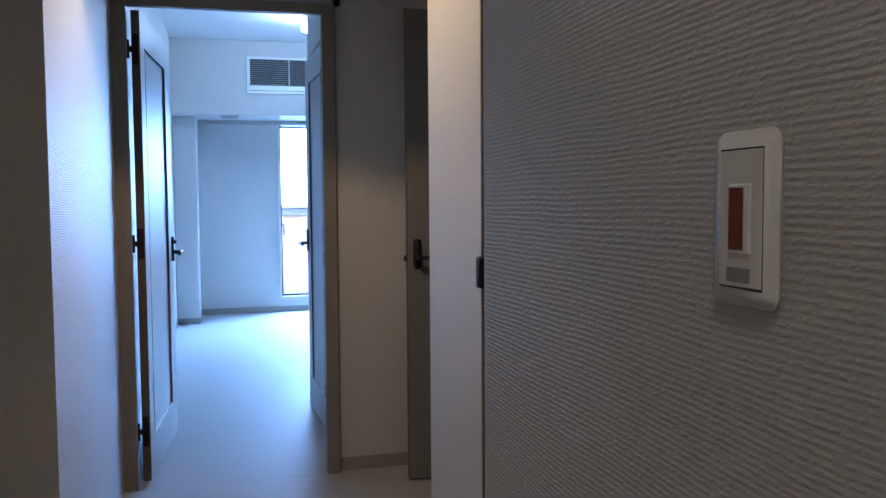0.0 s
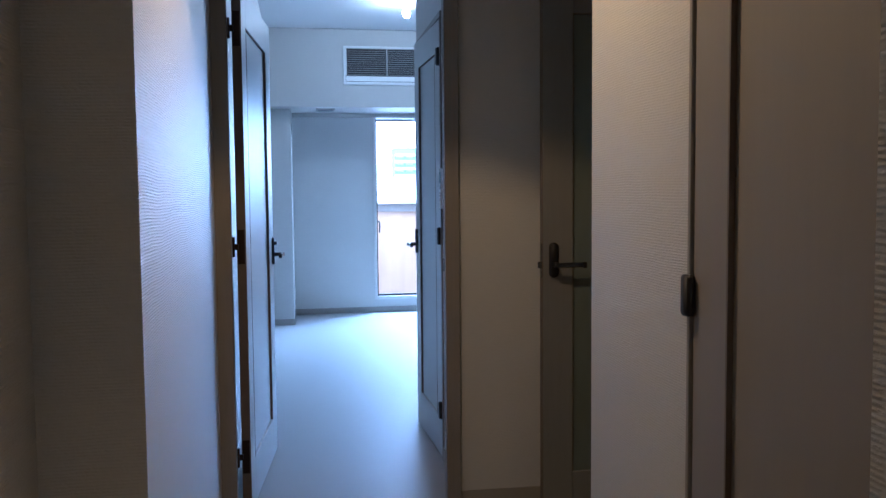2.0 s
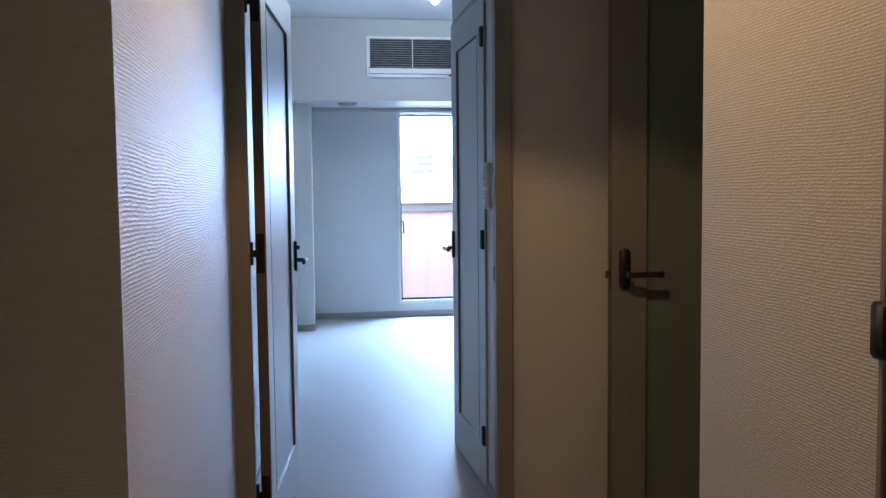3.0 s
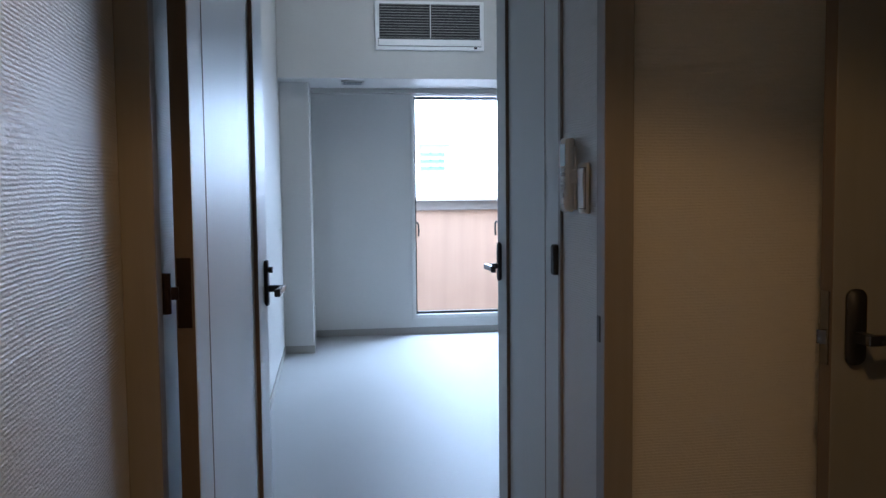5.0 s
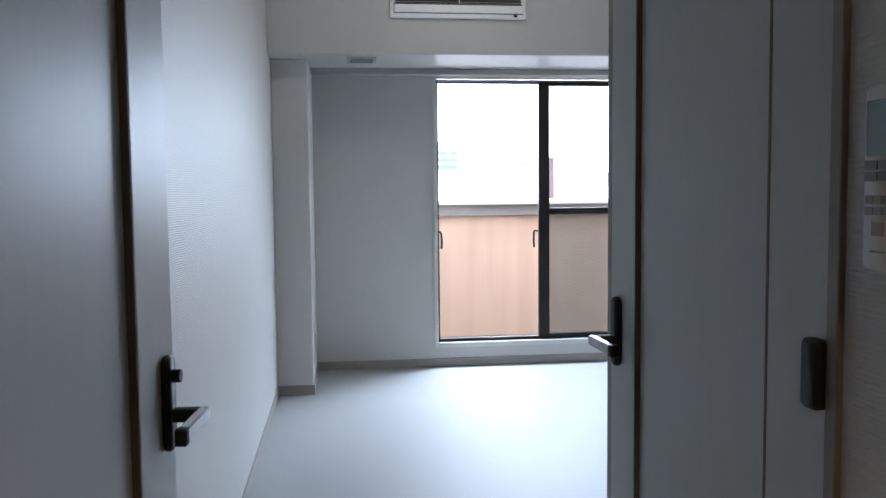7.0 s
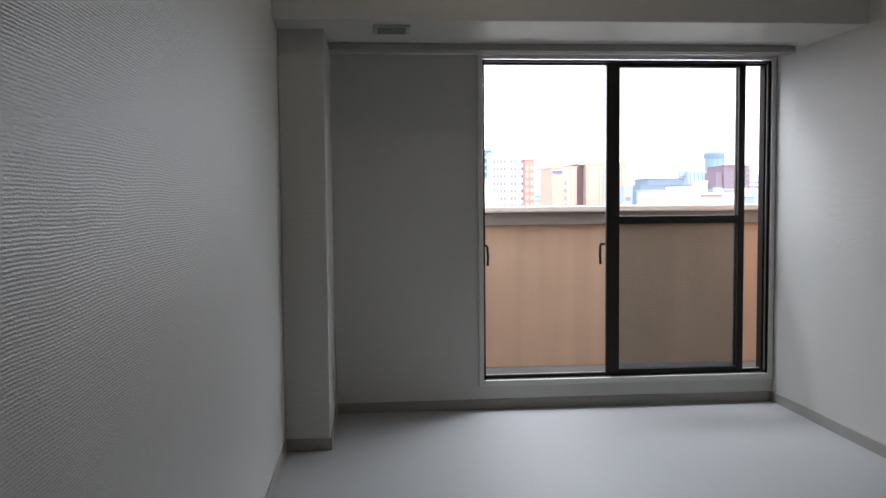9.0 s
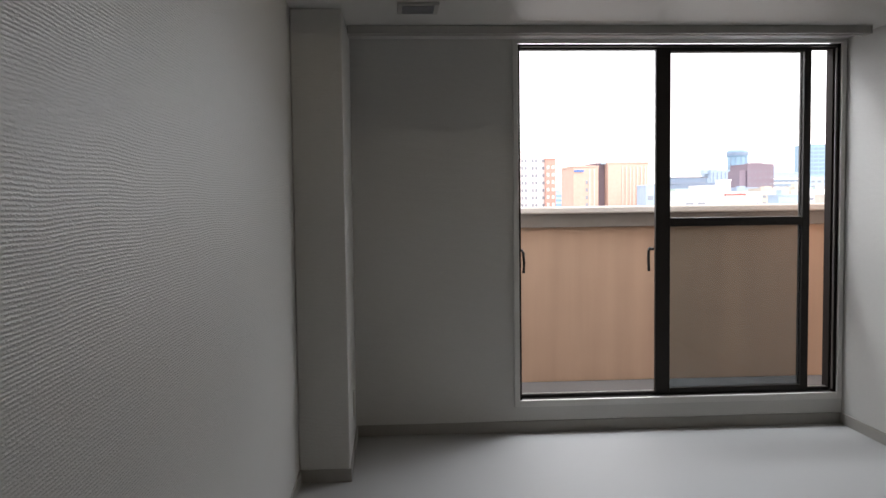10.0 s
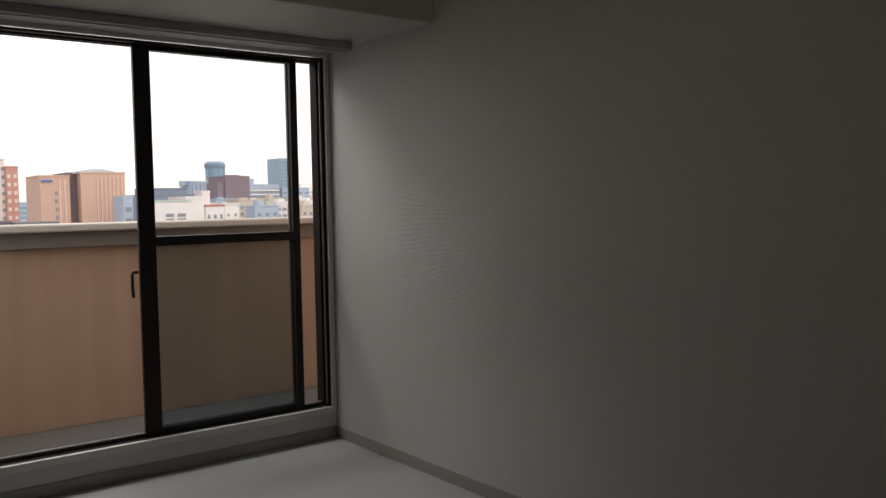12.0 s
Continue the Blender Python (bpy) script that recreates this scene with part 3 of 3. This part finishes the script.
def plate_pose(x, y, z, turn):
    """Local x along the wall, local -y out of it."""
    return pose(x, y, z, 0, 0, turn)


sw = thing("light_switch", plate_pose(0.955, 3.665, 1.239, -90), "ivory wide-rocker light switch on the wall", "light switch")
sp = part("plate", rounded(0.070, 0.120, 0.006, -0.009, 0.0, bevel=0.003), PLASTIC, sw, "", True)
part("rocker_gap", box(-0.0245, 0.0245, -0.0095, -0.0088, -0.0485, 0.0485), GROOVE, sp)
part("rocker", box(-0.0232, 0.0232, -0.0135, -0.009, -0.047, 0.047, 0.002), WHITE_PLASTIC, sp, "white rocker")

rm = thing("remote_control", plate_pose(0.955, 3.768, 1.272, -90), "white air-conditioner remote in a wall holder", "remote control")
part("holder", box(-0.029, 0.0285, -0.021, 0.0, -0.020, 0.012, 0.002), WHITE_PLASTIC, rm, "white wall holder")
part("holder_back", box(-0.024, 0.024, -0.005, 0.0, -0.085, 0.070, 0.002), WHITE_PLASTIC, rm)
rb = part("body", rounded(0.052, 0.180, 0.008, -0.027, -0.006, bevel=0.003), WHITE_PLASTIC, rm, "", True)
part("screen", box(-0.020, 0.020, -0.0285, -0.0268, 0.022, 0.075, 0.0005), LCD, rb, "grey-blue screen")
for i in range(2):
    for j in range(2):
        part("button", box(-0.021 + i * 0.0225, -0.002 + i * 0.0225, -0.0290, -0.0268, -0.003 + j * 0.011, 0.006 + j * 0.011, 0.0005), GREY_PLASTIC, rb)
for i in range(3):
    for j in range(2):
        part("button", box(-0.020 + i * 0.014, -0.008 + i * 0.014, -0.0285, -0.0268, -0.036 + j * 0.011, -0.028 + j * 0.011, 0.0005), RAIL, rb)
part("button", box(-0.009, 0.009, -0.0285, -0.0268, -0.056, -0.043, 0.0005), RAIL, rb)
part("mark", box(-0.012, 0.012, -0.0272, -0.0268, -0.0725, -0.0705), GREY_PLASTIC, rb)

al = thing("pilot_switch", plate_pose(0.765, 0.017, 1.219, -90), "ivory wall plate with an amber pilot window", "light switch")
ap = part("plate", rounded(0.070, 0.122, 0.010, -0.010, 0.0, bevel=0.004), PLASTIC, al, "", True)
part("insert_gap", box(-0.0245, 0.0245, -0.0105, -0.0098, -0.0485, 0.0485), GROOVE, ap)
part("insert", box(-0.0240, 0.0240, -0.0112, -0.0098, -0.0472, 0.0472, 0.0005), PLASTIC, ap)
part("bezel", box(-0.0105, 0.0135, -0.0138, -0.0112, -0.024, 0.024, 0.001), WHITE_PLASTIC, ap)
part("amber_window", box(-0.009, 0.0075, -0.0142, -0.0137, -0.0215, 0.0215, 0.0002), AMBER, ap, "dark amber pilot window")
part("label_window", box(-0.014, 0.012, -0.0118, -0.0111, -0.044, -0.034), GREY_PLASTIC, ap, "small grey label window")

out = thing("wall_socket", plate_pose(0.222, 8.72, 0.25, 90), "small ivory socket plate low on the pillar", "wall socket")
part("plate", rounded(0.070, 0.120, 0.006, -0.008, 0.0, bevel=0.002), PLASTIC, out, "", True)

# ---- the city beyond the balcony ----
GZ = -34.0


def paint(name, base, rough=0.8):
    return material(name, base, rough, grain=(0.25, 0.25, 0.25), spread=0.07)


GROUND = paint("city_ground", (0.20, 0.20, 0.20))
ground_bm = box(-4500, 4500, 40, 4800, GZ - 1, GZ)
setting("ground", ground_bm, GROUND, "grey city ground far below", "ground")
PANE = material("bluish_window_glass", (0.24, 0.33, 0.42), 0.2, spread=0.15)
# grey of openings, lifted in place of air haze
SHADE = material("haze_grey_opening", (0.27, 0.29, 0.33), 0.6, spread=0.15)


def building(x0, x1, y, deep, top, mat, label, floors=0, bays=0, pane=None, wide=0.6, tall=0.5, fh=3.1, roof=True, roof_mat=None, skip=()):
    ob = thing("building", Matrix.Translation((0.5 * (x0 + x1), y, GZ)), label, "building", group="city buildings")
    w, h = x1 - x0, top - GZ
    part("wall", box(-w / 2, w / 2, 0, deep, 0, h, 0.1), mat, ob)
    if roof:
        part("roof", box(-w / 2 - 0.15, w / 2 + 0.15, -0.15, deep, h, h + 0.5, 0.05), roof_mat or mat, ob)
    if floors:
        shared = None
        for i in range(floors):
            for j in range(bays):
                if j in skip:
                    continue
                bw = w / bays
                z = h - 1.2 - (i + 1) * fh + 0.5
                if shared is None:
                    shared = box(-bw * wide / 2, bw * wide / 2, -0.12, 0.1, 0, fh * tall)
                    o = part("window", shared, pane or PANE, ob)
                    shared = o.data
                else:
                    o = new("window", shared)
                    o.parent = ob
                o.location = (-w / 2 + (j + 0.5) * bw, 0, z)
    return ob


# city tones are paled so that their colour carries the air's haze
TEAL, PINKW, REDB = paint("teal_cladding", (0.17, 0.30, 0.34)), paint("pinkish_white_tile", (0.72, 0.66, 0.64)), paint("red_orange_tile", (0.56, 0.30, 0.25))
PILASTER = paint("pale_brick_strip", (0.68, 0.52, 0.46))
BRICK, BRICKD, GREYB = paint("orange_brick_tile", (0.58, 0.395, 0.32)), paint("mauve_grey_tile", (0.22, 0.175, 0.20)), paint("grey_blue_cladding", (0.22, 0.28, 0.37))
PALEB, BROWN, WHITEB = paint("haze_paled_blue_cladding", (0.40, 0.50, 0.62)), paint("dark_mauve_brick", (0.25, 0.195, 0.235)), paint("white_render", (0.78, 0.78, 0.78))
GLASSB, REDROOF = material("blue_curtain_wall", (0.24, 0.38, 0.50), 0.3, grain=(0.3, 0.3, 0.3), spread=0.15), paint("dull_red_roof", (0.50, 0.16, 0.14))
DARKROOF = paint("dark_grey_roof", (0.16, 0.16, 0.18))
MINT = paint("pale_mint_roof", (0.46, 0.60, 0.55))


def on_top(ob, name, x0, x1, y0, y1, z0, z1, mat, label=""):
    """A box on a building, its heights measured in the world."""
    return part(name, box(x0, x1, y0, y1, z0 - GZ, z1 - GZ, 0.05), mat, ob, label)


teal = building(36.0, 47.4, 330, 14, 19.2, TEAL, "teal clad block with open balconies", 9, 3, SHADE, 0.75, 0.45, fh=2.7)
for k in range(9):
    on_top(teal, "balcony", -5.9, 5.9, -0.9, 0.0, 16.4 - 2.7 * k, 17.2 - 2.7 * k, PALEB)
white = building(43.3, 54.4, 300, 14, 16.7, PINKW, "pinkish-white apartment block with dark windows", 9, 9, SHADE, 0.62, 0.42, fh=2.6, skip=(4, 7))
on_top(white, "stair_house", -2.4, 1.6, 4, 9, 16.9, 18.1, PINKW)
building(54.4, 58.0, 299, 14, 14.3, REDB, "red-orange tiled stair wing of an apartment block", 8, 2, PINKW, 0.50, 0.45, fh=2.6)
building(18.0, 24.6, 180, 12, 4.5, WHITEB, "plain low white block", 0, 0)
building(24.6, 27.6, 182, 12, 1.9, WHITEB, "plain low white side wing", 0, 0)
building(27.6, 37.0, 200, 10, -1.7, DARKROOF, "low building with a dark grey roof", 0, 0)
building(37.0, 45.2, 196, 10, -2.0, DARKROOF, "low building with a dark flat roof edge", 0, 0)
building(96.5, 107.8, 500, 20, 4.4, PALEB, "pale blue office block with blue strip windows", 4, 1, GLASSB, 0.98, 0.45, fh=2.6)
billboard = thing("rooftop_billboard", Matrix.Translation((100.2, 480, 0.0)), "blue billboard on thin posts", "sign")
part("board", box(-2.3, 2.3, -0.1, 0.2, 7.6, 10.2, 0.05), GLASSB, billboard)
for x in (-1.6, 1.6):
    part("post", box(x - 0.12, x + 0.12, 0.0, 0.2, GZ, 7.6), GREYB, billboard)
wing = building(55.8, 63.6, 260, 18, 10.1, BRICK, "orange brick office wing with a blue sign", 0, 0)
for k in range(6):
    on_top(wing, "window", -0.1, 0.6, -0.15, 0.1, 5.0 - 2.3 * k, 6.1 - 2.3 * k, SHADE)
for x in (0.9, 2.3):
    on_top(wing, "pilaster", x, x + 0.45, -0.2, 0.0, -30, 9.6, PILASTER)
building(63.6, 66.0, 262, 18, 11.0, BRICKD, "mauve-grey recessed strip of an office block", 0, 0)
brick_block = building(66.0, 78.4, 258, 18, 11.0, BRICK, "orange brick office block with pale vertical strips", 0, 0)
for k in range(7):
    on_top(brick_block, "pilaster", -1.9 + k * 1.15, -1.6 + k * 1.15, -0.25, 0.0, -30, 10.2, PILASTER)
dome = bmesh.new()
arc = [(-7.5 + 12.6 * k / 14, 45.4 + 1.0 * math.sin(math.pi * k / 14)) for k in range(15)]
front = [dome.verts.new((x, 1.5, z)) for x, z in arc] + [dome.verts.new((arc[-1][0], 1.5, 45.0)), dome.verts.new((arc[0][0], 1.5, 45.0))]
back = [dome.verts.new((v.co.x, 12.0, v.co.z)) for v in front]
dome.faces.new(front)
dome.faces.new(back)
for k in range(len(front)):
    m = (k + 1) % len(front)
    dome.faces.new((front[k], front[m], back[m], back[k]))
part("vaulted_roof", dome, PALEB, brick_block, "pale grey curved plant roof")
sign = thing("rooftop_sign", Matrix.Translation((57.5, 259.7, 9.0)), "blue sign board on an orange brick wall", "sign")
part("board", box(-1.5, 1.5, -0.1, 0.15, -0.30, 0.30, 0.03), paint("blue_sign", (0.10, 0.20, 0.50)), sign)
building(72.8, 75.4, 242, 9, 3.8, PALEB, "narrow pale building beside a brick block", 3, 1, SHADE, 0.6, 0.4)
building(129.0, 154.5, 400, 30, 6.4, GREYB, "grey-blue terraced block with strip windows", 4, 1, SHADE, 0.96, 0.40, fh=2.7)
building(133.5, 151.8, 403, 20, 9.4, GREYB, "grey-blue upper terrace of a block", 2, 1, SHADE, 0.94, 0.40, fh=2.4, roof_mat=DARKROOF)
slab = building(229.5, 251.0, 600, 20, 18.6, PALEB, "office slab paled blue for haze, with dark upright lines", 0, 0)
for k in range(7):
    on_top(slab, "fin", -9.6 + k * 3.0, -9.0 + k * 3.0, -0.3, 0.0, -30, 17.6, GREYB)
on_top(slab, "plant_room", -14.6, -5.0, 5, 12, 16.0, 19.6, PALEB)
tower = thing("tower", Matrix.Translation((261.0, 630, GZ)), "hazy blue round tower with a dark crown", "tower", group="city buildings")
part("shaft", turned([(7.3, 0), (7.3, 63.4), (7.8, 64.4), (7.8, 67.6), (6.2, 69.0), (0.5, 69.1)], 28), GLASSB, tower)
part("crown", turned([(7.9, 64.4), (7.9, 66.9)], 28), GREYB, tower)
for k in range(5):
    a = radians(-150 + 30 * k)
    part("rib", box(7.35 * math.cos(a) - 0.25, 7.35 * math.cos(a) + 0.25, 7.35 * math.sin(a) - 0.3, 7.35 * math.sin(a) + 0.3, 0, 63.4), GREYB, tower)
mauve = building(178.8, 192.4, 420, 22, 16.0, BROWN, "dark mauve brick tower", 9, 5, SHADE, 0.3, 0.3)
on_top(mauve, "side_wing", -10.4, -6.8, 1.0, 16, -30, 13.2, BROWN)
on_top(mauve, "plant_room", -3.0, 3.6, 5, 12, 16.4, 17.2, BROWN)
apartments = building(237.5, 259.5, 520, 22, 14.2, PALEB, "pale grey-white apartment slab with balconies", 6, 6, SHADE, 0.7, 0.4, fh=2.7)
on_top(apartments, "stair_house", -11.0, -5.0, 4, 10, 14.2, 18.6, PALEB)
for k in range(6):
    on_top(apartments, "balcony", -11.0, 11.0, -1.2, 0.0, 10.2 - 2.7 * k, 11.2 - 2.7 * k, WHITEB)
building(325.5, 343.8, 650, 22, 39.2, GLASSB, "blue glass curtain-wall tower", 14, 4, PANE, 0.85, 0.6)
building(262.0, 282.0, 520, 18, 12.0, PALEB, "apartment rows paled for distance haze", 4, 5, SHADE, 0.6, 0.4)
terraced_end = building(316.5, 331.0, 600, 18, 13.6, WHITEB, "far white apartment block with stepped roof", 3, 4, SHADE, 0.7, 0.4)
on_top(terraced_end, "stair_house", -2.5, 7.0, 4, 10, 13.6, 17.5, WHITEB)
low = building(77.2, 87.0, 230, 14, 2.5, WHITEB, "low white building with paired dark windows", 0, 0, roof_mat=MINT)
for x in (-2.0, 1.2):
    for k in range(2):
        on_top(low, "window", x, x + 2.3, -0.15, 0.1, -1.6 - 1.3 * k, -0.7 - 1.3 * k, SHADE)
building(89.5, 94.8, 240, 14, 3.5, WHITEB, "narrow white building with blank walls", 0, 0)
building(103.4, 109.5, 260, 14, 1.0, WHITEB, "low white building with a dull red roof", 2, 3, SHADE, 0.4, 0.4, roof_mat=REDROOF)
building(109.6, 114.5, 260, 14, 1.5, WHITEB, "low white building with a flat roof", 1, 2, SHADE, 0.3, 0.3)
building(105.5, 108.2, 268, 6, 5.6, WHITEB, "slim white stair tower", 0, 0)
arched = building(151.0, 163.5, 330, 14, -2.4, PINKW, "low pale building under a curved white roof", 1, 8, SHADE, 0.5, 0.5)
vault = bmesh.new()
for k in range(12):
    a, b = math.pi * k / 12, math.pi * (k + 1) / 12
    box(-6.4 * math.cos(a), -6.4 * math.cos(b), -0.3, 12, 32.0, 32.05 + 2.3 * math.sin(0.5 * (a + b)), bm=vault)
part("curved_roof", vault, WHITEB, arched, "white curved roof")
# small roofs between the large blocks
rng = random.Random(11)
tones = [WHITEB, PINKW, PALEB, MINT, WHITEB, paint("beige_render", (0.58, 0.53, 0.46))]
for k in range(26):
    y = rng.uniform(280, 470)
    x = y * (0.40 + 0.20 * (k + rng.uniform(-0.4, 0.4)) / 26)
    w = rng.uniform(5, 11)
    top = 1.2 + y * rng.uniform(-0.006, 0.008)
    tone = tones[k % len(tones)]
    b = building(x, x + w, y, rng.uniform(8, 14), top, tone, "small pale city building with rows of windows", 2, max(2, int(w / 2.5)), SHADE, rng.uniform(0.4, 0.7), 0.4, fh=2.7)
    on_top(b, "stair_house", -w * 0.3, -w * 0.02, 2, 6, top + 0.5, top + rng.uniform(1.0, 2.2), tone)
# far roofs along the horizon, their haze put into a pale blue colour
rng = random.Random(7)
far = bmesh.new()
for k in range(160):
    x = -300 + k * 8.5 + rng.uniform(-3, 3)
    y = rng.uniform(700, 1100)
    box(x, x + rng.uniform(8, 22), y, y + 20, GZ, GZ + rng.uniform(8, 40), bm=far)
tagged(link_bm("distant_roofs", far, PALEB), "roofs of the distant city, paled blue for haze", "city", kind="stuff")
